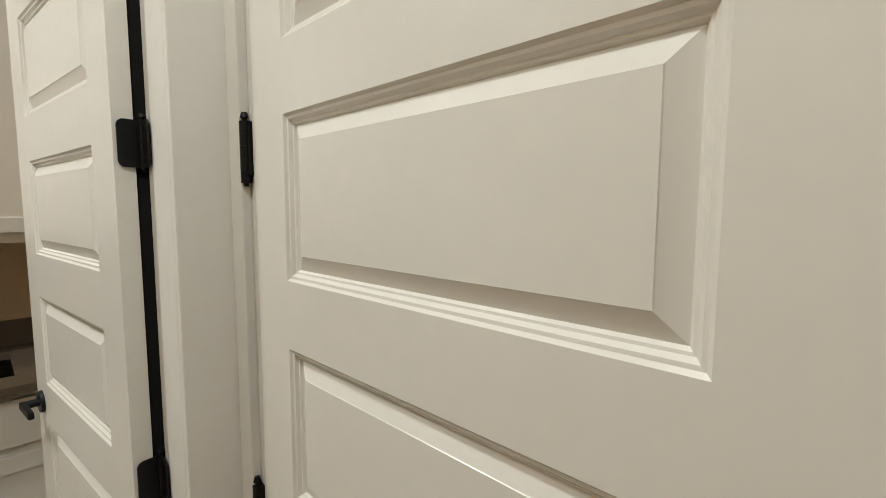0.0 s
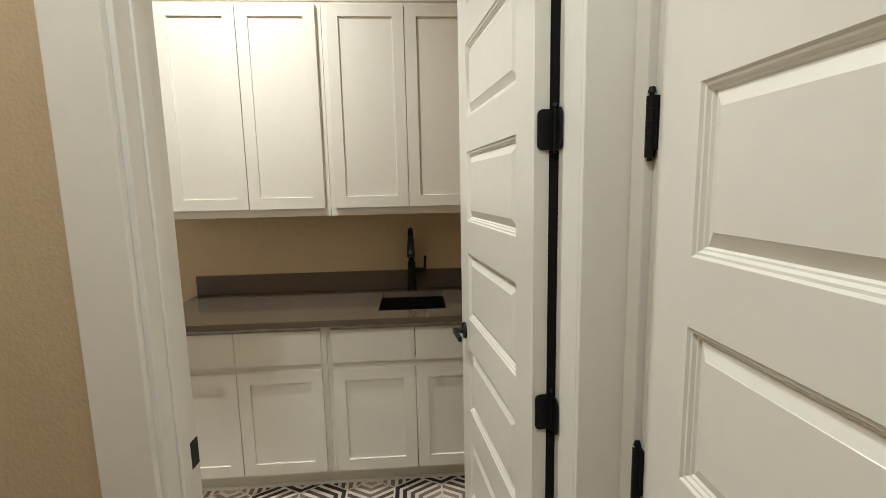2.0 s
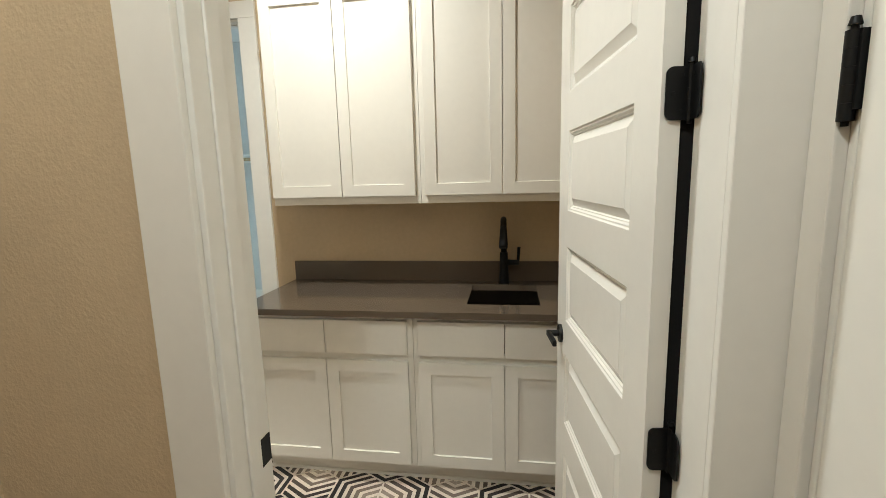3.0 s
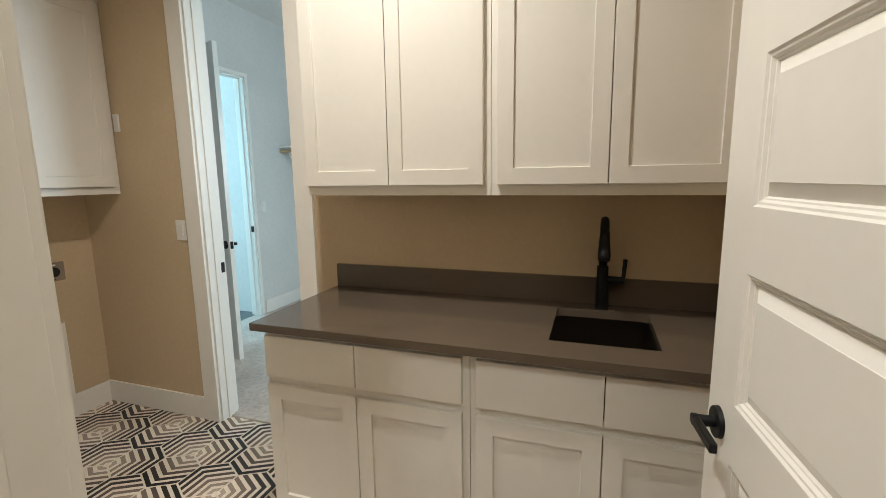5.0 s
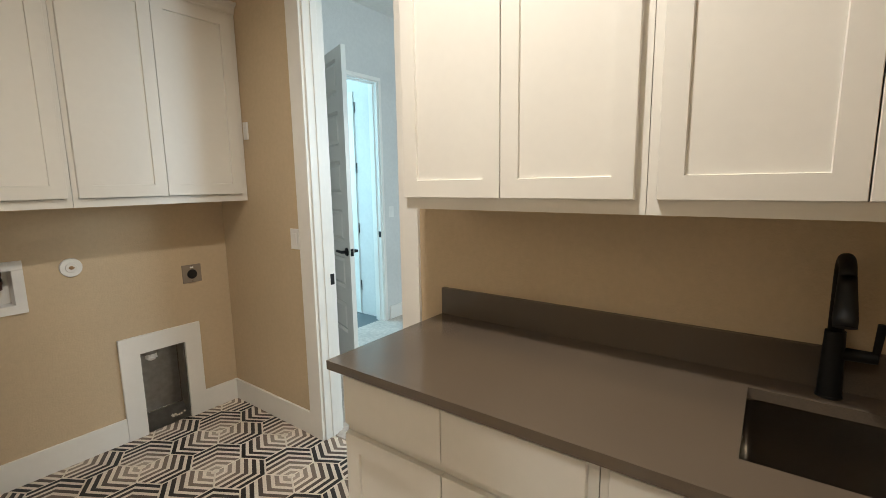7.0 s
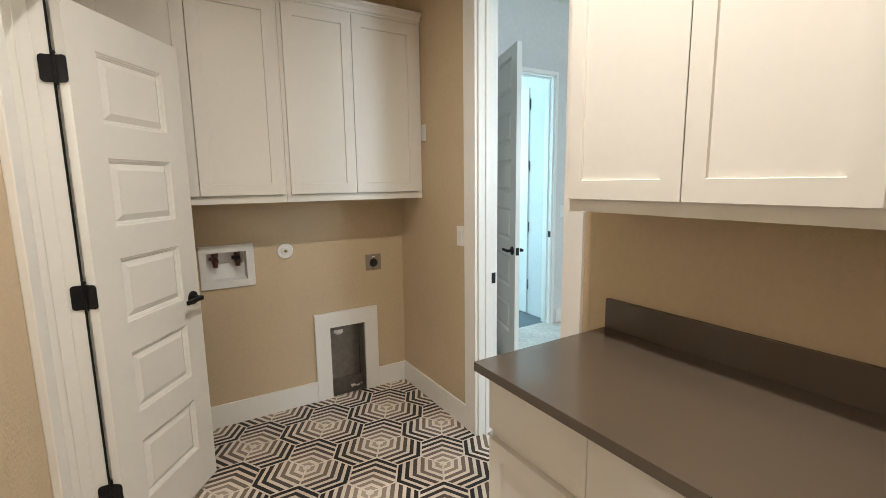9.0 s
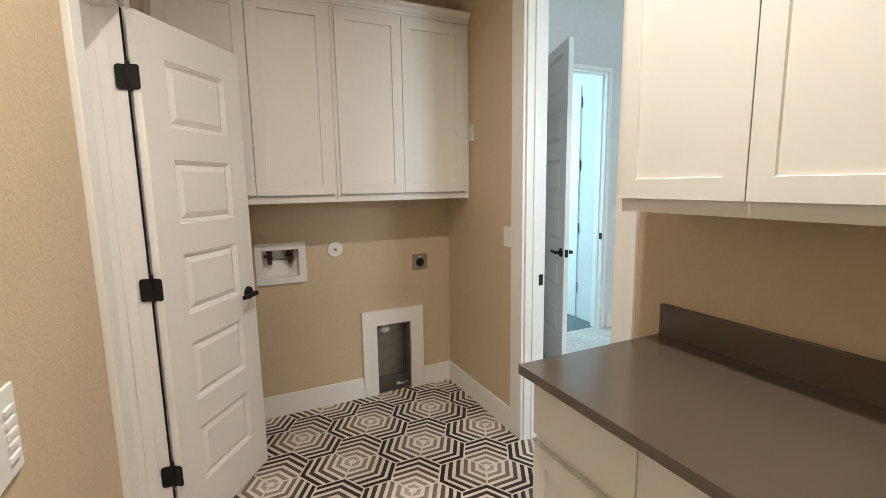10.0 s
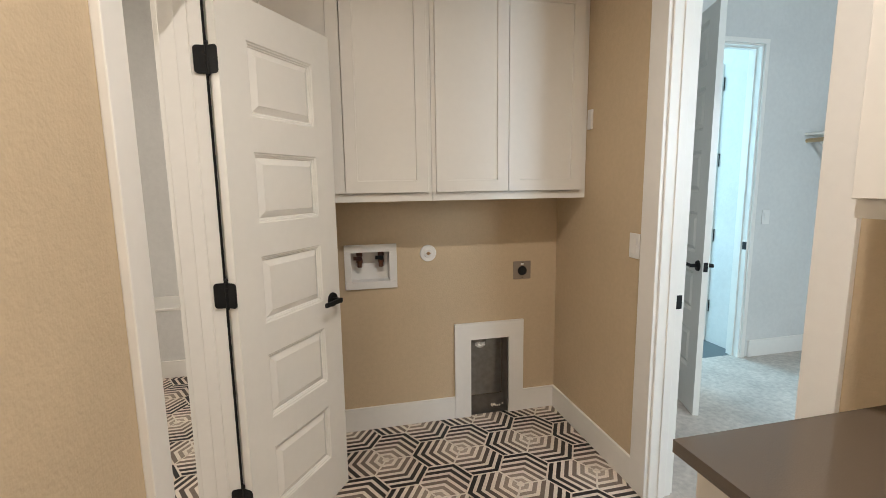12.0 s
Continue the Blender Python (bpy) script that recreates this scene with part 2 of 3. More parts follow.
def casing(name, axis, face, out, u0, u1, top, inner, width=0.092, thick=0.018, reveal=0.008, inside=None, flush=None):
    """Door frame: jamb lining through the wall and a flat casing on each side. face, out: the two wall planes; inside: where the stop sits."""
    lo, hi = min(face, out), max(face, out)
    bm = B()

    def put(w0, w1, p, q, r, s):
        box(bm, *((w0, w1, p, q) if axis == "x" else (p, q, w0, w1)), r, s)

    put(lo, hi, u0, u0 + 0.019, 0, top)
    put(lo, hi, u1 - 0.019, u1, 0, top)
    put(lo, hi, u0 + 0.019, u1 - 0.019, top - 0.019, top)
    stop0, stop1 = inside
    put(stop0, stop1, u0 + 0.019, u0 + 0.026, 0, top - 0.019)
    if not flush:
        put(stop0, stop1, u1 - 0.026, u1 - 0.019, 0, top - 0.019)
    put(stop0, stop1, u0 + 0.026, u1 - 0.026, top - 0.026, top - 0.019)
    soften(bm, 0.003, 3)
    thing = root(name, Matrix.Translation((lo, u0, 0) if axis == "x" else (u0, lo, 0)), "white painted door frame with flat casing", "door frame", kind="structure")
    part("jamb", bm, TRIM, thing)
    for plane, way in ((lo, -1), (hi, 1)):
        if plane not in inner:
            continue
        a, b = sorted((plane, plane + way * thick))
        l, r = inner[plane]
        start = u1 - (0.019 if plane == flush else reveal)
        for p, q, z0, z1 in ((u0 + reveal - l, u0 + reveal, 0, top - reveal), (start, u1 - reveal + r, 0, top - reveal), (u0 + reveal - l, u1 - reveal + r, top - reveal, top - reveal + width)):
            cm = B()
            box(cm, *((a, b, p, q) if axis == "x" else (p, q, a, b)), z0, z1)
            soften(cm, 0.003)
            part("casing_board", cm, TRIM, thing)
    return thing


casing("door_frame_closet", "x", 0.0, -0.12, *DOOR_W[:2], DOOR_W[3], {0.0: (0.107, 0.106), -0.12: (0.09, 0.09)}, inside=(-0.085, -0.045))
# added black strips that fill two hinge gaps in place of their deep shade
for label, strip in (("black strip standing in for the shade of the entry hinge gap", (1.700, 1.714, 3.426, 3.4555, 0.012, 2.506)),
                     ("dark strip standing in for the shade of the side door hinge gap", (1.7250, 1.7315, 0.9385, 0.9515, 0.012, 2.106))):
    tagged(boxes("weatherstrip", GAP_SHADE, None, strip, soft=0.002), label, "weatherstrip", kind="structure")
casing("door_frame_side", "x", EAST, HALL, *DOOR_S[:2], DOOR_S[3], {EAST: (0.092, 0.092), HALL: (0.09, 0.09)}, inside=(EAST + 0.042, EAST + 0.082))
casing("door_frame_entry", "x", EAST, HALL, *DOOR_E[:2], DOOR_E[3], {EAST: (0.092, 0.085), HALL: (0.105, 0.098)}, inside=(EAST + 0.045, EAST + 0.085), flush=HALL)
casing("door_frame_hall", "y", NORTH, NORTH + 0.12, *DOOR_H[:2], DOOR_H[3], {NORTH: (0.049, 0.09)}, inside=(NORTH + 0.05, NORTH + 0.09))
casing("door_frame_bath", "y", -0.46, -0.34, *DOOR_B[:2], DOOR_B[3], {-0.34: (0.036, 0.036)}, width=0.036, inside=(-0.43, -0.39))


# ---- doors ----
def panel_mesh(x0, x1, z0, z1, thick):
    """A raised panel with its stepped moulding, on both faces."""
    bm = B()
    steps = ((0.0, 0.0), (0.004, 0.0040), (0.008, 0.0045), (0.012, 0.0095), (0.015, 0.010), (0.018, 0.0140), (0.041, 0.0040), (0.042, 0.0030))
    for way in (-1, 1):
        rings = []
        for inset, deep in steps:
            y = way * (thick / 2 - deep)
            rings.append([bm.verts.new(p) for p in ((x0 + inset, y, z0 + inset), (x1 - inset, y, z0 + inset), (x1 - inset, y, z1 - inset), (x0 + inset, y, z1 - inset))])
        for r, s in zip(rings, rings[1:]):
            for k in range(4):
                bm.faces.new((r[k], r[(k + 1) % 4], s[(k + 1) % 4], s[k]))
        bm.faces.new(rings[-1])
        if way < 0:
            first = rings[0]
        else:
            for k in range(4):
                bm.faces.new((first[k], first[(k + 1) % 4], rings[0][(k + 1) % 4], rings[0][k]))
    return bm


def hinge_part(door, centre, z, way_a, way_b, knuckle=0.0062, tall=1.0):
    """A butt hinge: a knuckle barrel and two round-cornered leaves, along way_a (degrees, in the door's own axes) and way_b."""
    bm = B()
    cx, cy = centre
    for n in range(5):
        rod(bm, (cx, cy, z - 0.045 + n * 0.018), (cx, cy, z - 0.0272 + n * 0.018), knuckle, seg=14)
    rod(bm, (cx, cy, z - 0.050), (cx, cy, z + 0.056), 0.0042, seg=12)
    rod(bm, (cx, cy, z + 0.050), (cx, cy, z + 0.058), 0.0075, 0.005, seg=12)
    if knuckle > 0.009:
        box(bm, cx, cx + 0.014, cy, cy + 0.009, z - 0.034, z + 0.044)
    for way in (way_a, way_b):
        if way is None:
            continue
        c, s = math.cos(radians(way)), math.sin(radians(way))
        outline = [(0.0, -0.044), (0.030, -0.044)] + [(0.030 + 0.012 * math.sin(t), -0.032 - 0.012 * math.cos(t)) for t in (0.4, 0.8, 1.2, 1.57)]
        outline += [(x, -y) for x, y in outline[::-1]]
        front, back = ([bm.verts.new((cx + c * u - s * d, cy + s * u + c * d, z + v)) for u, v in outline] for d in (-0.0015, 0.0015))
        bm.faces.new(front)
        bm.faces.new(back[::-1])
        for k in range(len(outline)):
            bm.faces.new((front[k], front[(k + 1) % len(outline)], back[(k + 1) % len(outline)], back[k]))
        for u, v in ((0.016, -0.030), (0.030, 0.0), (0.016, 0.030)):
            for d in (-1, 1):
                base = Vector((cx + c * u - s * d * 0.0015, cy + s * u + c * d * 0.0015, z + v))
                rod(bm, base, base + Vector((-s, c, 0)) * d * 0.0004, 0.0038, 0.0034, seg=8)
    for v in bm.verts:
        v.co.z = z + (v.co.z - z) * tall
    return part("hinge", bm, BLACK, door, "black steel butt hinge", local=True)


def door_thing(name, m, width, height, thick, panels, hinges, label, standoff=0.008, lever=0.955, jamb_way=None, hinge_leaf=True, side=1, base=0.012, faces=(-1, 1), stiles=(0.122, 0.122)):
    """A panelled door: its hinge edge at x = 0, the hinge axis at the origin, the slab from y = standoff on. side: to which side of the axis the slab lies."""
    thing = root(name, m, label, "door", kind="structure")
    mid = side * (standoff + thick / 2)
    edge = 0.003 if hinge_leaf else 0.017
    bm = B()
    us = [edge, edge + stiles[0], edge + width - stiles[1], edge + width]
    zs = [base] + [z for p in panels for z in p] + [height]
    y0, y1 = mid - thick / 2, mid + thick / 2
    for j in range(len(zs) - 1):
        for i in range(3):
            if i == 1 and j % 2:
                continue
            p, q, r, t = us[i], us[i + 1], zs[j], zs[j + 1]
            for y in (y0, y1):
                bm.faces.new([bm.verts.new(v) for v in ((p, y, r), (q, y, r), (q, y, t), (p, y, t))])
    for x in (us[0], us[-1]):
        bm.faces.new([bm.verts.new(v) for v in ((x, y0, base), (x, y1, base), (x, y1, height), (x, y0, height))])
    for z in (base, height):
        bm.faces.new([bm.verts.new(v) for v in ((us[0], y0, z), (us[-1], y0, z), (us[-1], y1, z), (us[0], y1, z))])
    bmesh.ops.remove_doubles(bm, verts=bm.verts, dist=1e-5)
    part("leaf", bm, DOOR, thing, local=True)
    for z0, z1 in panels:
        bm = panel_mesh(us[1], us[2], z0, z1, thick)
        bmesh.ops.translate(bm, vec=(0, mid, 0), verts=bm.verts)
        part("panel", bm, DOOR, thing, local=True)
    for z in hinges:
        hinge_part(thing, (0, 0), z, side * 90 if hinge_leaf else None, jamb_way, 0.0062 if hinge_leaf else 0.0036 if name == "door_linen" else 0.0092, 1.18 if name == "door_hall" else 1.0)
    if lever:
        lx = edge + width - 0.06
        for way in faces:
            y = mid + way * thick / 2
            bm = B()
            rod(bm, (lx, y, lever), (lx, y + way * 0.009, lever), 0.033, 0.031, seg=32)
            rod(bm, (lx, y + way * 0.009, lever), (lx, y + way * 0.05, lever), 0.0115, seg=18)
            handle = part("door_handle", bm, BLACK, thing, "matt black lever handle on a round rose", local=True)
            bm = B()
            box(bm, lx - 0.105, lx + 0.012, y + way * 0.044 - 0.007, y + way * 0.044 + 0.007, lever - 0.010, lever + 0.010)
            soften(bm, 0.004, 3)
            part("lever", bm, BLACK, handle, local=True)
        bm = B()
        box(bm, edge + width - 0.001, edge + width + 0.0012, mid - 0.012, mid + 0.012, lever - 0.029, lever + 0.029)
        box(bm, edge + width, edge + width + 0.009, mid - 0.007, mid + 0.007, lever - 0.010, lever + 0.010)
        part("latch", bm, BLACK, thing, local=True)
    return thing


def column(first, n, tall=0.254, pitch=0.372):
    return [(first + pitch * k, first + pitch * k + tall) for k in range(n)]


# entry door, open into the laundry
door_thing("door_entry", pose(1.722, 3.440, 0, 0, 0, -174), 0.792, 2.50, 0.035, column(0.274, 6, 0.254, 0.374), (0.33, 0.985, 1.645, 2.30),
           "open white panelled entry door with black hinges", standoff=0.013, jamb_way=174, side=1)
# narrow side door, open past the wall
door_thing("door_side", pose(1.722, 0.954, 0, 0, 0, 235.3), 0.592, 2.10, 0.035, column(0.217, 5, 0.252, 0.373), (0.325, 1.097, 1.872),
           "open narrow white panelled side door with black hinges", standoff=0.006, jamb_way=124.7, side=-1, lever=0.955)
# closed hall door
door_thing("door_hall", pose(1.931, NORTH - 0.010, 0, 0, 0, 0), 0.831, 2.50, 0.035, column(0.288, 6, 0.262, 0.374), (0.33, 0.958, 1.623, 2.30),
           "closed white panelled hall door with black hinges", standoff=0.006, jamb_way=None, hinge_leaf=False, side=1, lever=None, stiles=(0.110, 0.121))
# closet-side door to the bathroom
door_thing("door_bath", pose(-1.072, -0.335, 0, 0, 0, 69.5), 0.765, 2.467, 0.035, column(0.28, 6), (0.33, 0.985, 1.645, 2.30),
           "open white panelled bathroom door with black lever", standoff=0.006, side=-1, lever=0.955)
# linen door inside the bathroom
door_thing("door_linen", pose(-1.915, -0.75, 0, 0, 0, -90), 0.70, 2.45, 0.035, column(0.26, 6), (0.335, 0.98, 1.64, 2.28),
           "closed white panelled door in the bathroom wall", standoff=-0.03, side=1, lever=None, hinge_leaf=False)


def strike(place, size, label="black strike plate on the jamb"):
    (x, y, z), (dx, dy, dz) = place, size
    bm = B()
    box(bm, x - dx / 2, x + dx / 2, y - dy / 2, y + dy / 2, z - dz / 2, z + dz / 2)
    tagged(part("strike_plate", soften(bm, 0.001), BLACK), label, "strike plate")


strike((1.752, DOOR_E[0] + 0.0195, 0.945), (0.036, 0.004, 0.062))
strike((-0.098, DOOR_W[0] + 0.0195, 0.94), (0.036, 0.004, 0.062))
strike((DOOR_B[0] + 0.0195, -0.36, 0.945), (0.004, 0.036, 0.062))


# ---- cabinets ----
def front_panel(name, parent, axis, face, u0, u1, z0, z1, rail=0.060, thick=0.02, plain=False):
    """A shaker door, or a plain drawer front, whose back lies on face; it faces +axis."""
    bm = B()

    def at(w, u, z):
        return (face + w, u, z) if axis == "x" else (u, face + w, z)

    rings = [[(0.0, 0.0), (thick - 0.0015, 0.0), (thick, 0.0015)]] if plain else [[(0.0, 0.0), (thick - 0.0015, 0.0), (thick, 0.0015), (thick, rail - 0.001), (thick - 0.009, rail + 0.001)]]
    loops = []
    for w, inset in rings[0]:
        loops.append([bm.verts.new(at(w, u, z)) for u, z in ((u0 + inset, z0 + inset), (u1 - inset, z0 + inset), (u1 - inset, z1 - inset), (u0 + inset, z1 - inset))])
    for r, s in zip(loops, loops[1:]):
        for k in range(4):
            bm.faces.new((r[k], r[(k + 1) % 4], s[(k + 1) % 4], s[k]))
    bm.faces.new(loops[0])
    bm.faces.new(loops[-1])
    return part(name, bm, CABINET, parent)


def crown(parent, axis, u0, u1, face, z):
    """A crown moulding along the cabinet's top, as a swept profile."""
    profile = ((0, 0), (0.006, 0), (0.006, 0.012), (0.012, 0.018), (0.018, 0.034), (0.032, 0.046), (0.038, 0.048), (0.038, 0.062), (0, 0.062))
    bm = B()
    rows = [[bm.verts.new((face + d, u, z + h) if axis == "x" else (u, face + d, z + h)) for d, h in profile] for u in (u0, u1)]
    n = len(profile)
    for k in range(n):
        bm.faces.new((rows[0][k], rows[0][(k + 1) % n], rows[1][(k + 1) % n], rows[1][k]))
    bm.faces.new(rows[0][::-1])
    bm.faces.new(rows[1])
    part("crown_moulding", bm, CABINET, parent)


def cabinet(name, axis, back, face, u0, u1, z0, z1, fronts, label, group, crowned=False, toe=False, basin=False):
    """A face-framed unit from back to face; fronts: (kind, u0, u1, z0, z1)."""
    at = (back, u0, z0) if axis == "x" else (u0, back, z0)
    thing = root(name, Matrix.Translation(at), label, "cabinet", group)
    bm = B()

    def put(w0, w1, p, q, r, s):
        box(bm, *((w0, w1, p, q) if axis == "x" else (p, q, w0, w1)), r, s)

    low = z0 + (0.105 if toe else 0.0)
    put(back, face - 0.02, u0, u1, low, z1 - (0.27 if basin else 0.0))
    if basin:
        put(back, face - 0.02, u0, u0 + 0.018, z1 - 0.27, z1)
        put(back, face - 0.02, u1 - 0.018, u1, z1 - 0.27, z1)
    part("body", bm, CABINET, thing)
    for p, q, r, t in ((u0, u0 + 0.035, low, z1), (u1 - 0.035, u1, low, z1), (u0 + 0.035, u1 - 0.035, low, low + 0.04), (u0 + 0.035, u1 - 0.035, z1 - 0.04, z1)):
        bm = B()
        put(face - 0.02, face, p, q, r, t)
        part("face_frame_rail" if q - p > 0.1 else "face_frame_stile", bm, CABINET, thing)
    if toe:
        bm = B()
        put(face - 0.02, face - 0.001, u0 + 0.035, u1 - 0.035, 0.65, 0.695)
        part("face_frame_rail", bm, CABINET, thing)
    if toe:
        bm = B()
        put(back, face - 0.065, u0 + 0.02 if u0 < 2 else u0, u1, z0, low)
        part("toe_kick", bm, CABINET, thing)
    for kind, p, q, r, s in fronts:
        front_panel("drawer_front" if kind == "drawer" else "door", thing, axis, face, p, q, r, s, plain=kind == "drawer")
    if crowned:
        crown(thing, axis, u0, u1, face, z1 - 0.012)
    return thing


UZ0, UZ1 = 1.385, 2.47
G = 0.0015
cabinet("wall_cabinet", "x", 0.002, 0.295, 1.876, 2.684, UZ0, UZ1, [("door", 1.880, 2.268 - G, 1.425, 2.44), ("door", 2.268 + G, 2.658, 1.425, 2.44)],
        "white shaker wall cabinet with two closed doors", "wall cabinets over the sink", crowned=True)
cabinet("wall_cabinet", "x", 0.002, 0.295, 2.686, NORTH - 0.002, UZ0, UZ1, [("door", 2.711, 3.101 - G, 1.425, 2.44), ("door", 3.101 + G, 3.495, 1.425, 2.44)],
        "white shaker wall cabinet with two closed doors above the sink", "wall cabinets over the sink", crowned=True)
cabinet("base_cabinet", "x", 0.002, 0.592, 1.845, 2.680, 0.0, 0.884, [("drawer", 1.850, 2.248 - G, 0.688, 0.855), ("drawer", 2.248 + G, 2.655, 0.688, 0.855),
        ("door", 1.850, 2.248 - G, 0.12, 0.655), ("door", 2.248 + G, 2.655, 0.12, 0.655)], "white shaker base cabinet with two drawers above two doors", "base cabinets", toe=True)
cabinet("base_cabinet", "x", 0.002, 0.592, 2.682, NORTH - 0.002, 0.0, 0.884, [("drawer", 2.705, 3.110 - G, 0.688, 0.855), ("drawer", 3.110 + G, 3.52, 0.688, 0.855),
        ("door", 2.705, 3.110 - G, 0.12, 0.655), ("door", 3.110 + G, 3.52, 0.12, 0.655)], "white shaker base cabinet with false drawer fronts under the sink", "base cabinets", toe=True, basin=True)
cabinet("wall_cabinet", "y", 0.002, 0.325, 0.004, 0.866, UZ0, UZ1, [("door", 0.041, 0.459 - G, 1.428, 2.44), ("door", 0.459 + G, 0.846, 1.428, 2.44)],
        "white shaker wall cabinet with two closed doors over the dryer space", "wall cabinets over the washer space", crowned=True)
cabinet("wall_cabinet", "y", 0.002, 0.325, 0.868, EAST - 0.002, UZ0, UZ1, [("door", 0.888, 1.300 - G, 1.428, 2.44), ("door", 1.300 + G, 1.70, 1.428, 2.44)],
        "white shaker wall cabinet with two closed doors over the washer space", "wall cabinets over the washer space", crowned=True)
bm = B()
box(bm, 0.528, 0.535, 1.86, NORTH - 0.01, 0.0, 0.018)
tagged(part("shoe_moulding", soften(bm, 0.003), TRIM), "white shoe moulding at the foot of the cabinets", "trim", kind="structure")

# ---- counter, sink and tap ----
SX0, SX1, SY0, SY1, CT = 0.125, 0.512, 2.93, 3.275, 0.914
bm = B()
box(bm, 0.002, SX0, 1.822, NORTH - 0.002, 0.884, CT)
box(bm, SX1, 0.652, 1.822, NORTH - 0.002, 0.884, CT)
box(bm, SX0, SX1, 1.822, SY0, 0.884, CT)
box(bm, SX0, SX1, SY1, NORTH - 0.002, 0.884, CT)
bmesh.ops.remove_doubles(bm, verts=bm.verts, dist=1e-5)
counter = root("countertop", Matrix.Translation((0.3, 2.7, CT)), "dark grey-brown quartz countertop with a low upstand over the base cabinets", "countertop")
part("slab", bm, QUARTZ, counter)
boxes("backsplash", QUARTZ, counter, (0.002, 0.022, 1.822, NORTH - 0.022, CT, 1.028))
boxes("backsplash", QUARTZ, counter, (0.002, 0.640, NORTH - 0.022, NORTH - 0.002, CT, 1.028))

sink = root("undermount_sink", Matrix.Translation((0.3, 3.1, 0.7)), "small undermount stainless steel sink set in the countertop", "sink")
bm = B()


def rounded(x0, x1, y0, y1, rad, n=5):
    pts = []
    for cx, cy, a0 in ((x1 - rad, y1 - rad, 0), (x0 + rad, y1 - rad, 90), (x0 + rad, y0 + rad, 180), (x1 - rad, y0 + rad, 270)):
        pts += [(cx + rad * math.cos(radians(a0 + 90 * k / n)), cy + rad * math.sin(radians(a0 + 90 * k / n))) for k in range(n + 1)]
    return pts


loops = []
for inset, z in ((-0.02, 0.8835), (-0.003, 0.8835), (-0.003, 0.8800), (0.0, 0.67), (0.006, 0.652), (0.02, 0.645)):
    loops.append([bm.verts.new((x, y, z)) for x, y in rounded(SX0 - 0.003 + inset, SX1 + 0.003 - inset, SY0 - 0.003 + inset, SY1 + 0.003 - inset, max(0.006, 0.036 - inset * 0.2), 8)])
for a, b in zip(loops, loops[1:]):
    for k in range(len(a)):
        bm.faces.new((a[k], a[(k + 1) % len(a)], b[(k + 1) % len(a)], b[k])).smooth = True
bm.faces.new(loops[-1])
part("basin", bm, STEEL, sink)
bm = B()
rod(bm, (0.31, 3.10, 0.6455), (0.31, 3.10, 0.649), 0.045, 0.042, 28)
rod(bm, (0.31, 3.10, 0.649), (0.31, 3.10, 0.6495), 0.028, 0.028, 20)
part("drain", bm, STEEL, sink, "steel drain strainer")

FX, FY = 0.066, 3.10
tap = root("kitchen_faucet", Matrix.Translation((FX, FY, CT)), "matt black pull-down faucet with side lever behind the sink", "faucet")
bm = B()
rod(bm, (FX, FY, CT), (FX, FY, CT + 0.006), 0.029, 0.028, 28)
rod(bm, (FX, FY, CT + 0.006), (FX, FY, CT + 0.175), 0.0265, 0.0215, 28)
part("base", bm, BLACK, tap)
bm = B()
arc = [(FX + 0.05 - 0.05 * math.cos(a), FY, CT + 0.315 + 0.05 * math.sin(a)) for a in (math.pi * k / 12 for k in range(12))]
tube(bm, [(FX, FY, CT + 0.17), (FX, FY, CT + 0.25)] + arc, 0.0165, 18)
part("spout", bm, BLACK, tap)
bm = B()
end = Vector(arc[-1])
way = (Vector(arc[-1]) - Vector(arc[-2])).normalized()
tube(bm, [end - way * 0.005, end + way * 0.02, end + way * 0.095, end + way * 0.115], [0.0172, 0.0185, 0.0235, 0.022], 20)
part("spray_head", bm, BLACK, tap)
bm = B()
rod(bm, (FX, FY + 0.015, CT + 0.118), (FX, FY + 0.083, CT + 0.118), 0.0165, 0.015, 20)
rod(bm, (FX, FY + 0.078, CT + 0.112), (FX + 0.003, FY + 0.084, CT + 0.205), 0.0075, 0.009, 14)
part("lever", bm, BLACK, tap)

# ---- washer and dryer connections ----
wbox = root("washer_outlet_box", Matrix.Translation((1.17, 0, 0.9)), "white recessed washer outlet box with two dark brass valves", "outlet box")
bm = B()
X0, X1, Z0, Z1 = WBOX[0], WBOX[1], WBOX[2], WBOX[3]
for s in ((X0 - 0.04, X1 + 0.034, 0.001, 0.012, Z1 - 0.004, Z1 + 0.041), (X0 - 0.04, X1 + 0.034, 0.001, 0.012, Z0 - 0.039, Z0 + 0.004),
          (X0 - 0.04, X0 + 0.004, 0.001, 0.012, Z0 + 0.004, Z1 - 0.004), (X1 - 0.004, X1 + 0.034, 0.001, 0.012, Z0 + 0.004, Z1 - 0.004)):
    box(bm, *s)
part("flange", soften(bm, 0.002), PLASTIC, wbox)
for s in ((X0, X1, -0.09, -0.085, Z0, Z1), (X0, X0 + 0.004, -0.085, 0.002, Z0, Z1), (X1 - 0.004, X1, -0.085, 0.002, Z0, Z1), (X0, X1, -0.085, 0.002, Z0, Z0 + 0.004), (X0, X1, -0.085, 0.002, Z1 - 0.004, Z1),
          (X0 + 0.03, X1 - 0.03, -0.085, -0.075, Z0 + 0.004, Z0 + 0.10)):
    boxes("housing_panel", PLASTIC, wbox, s, soft=0)
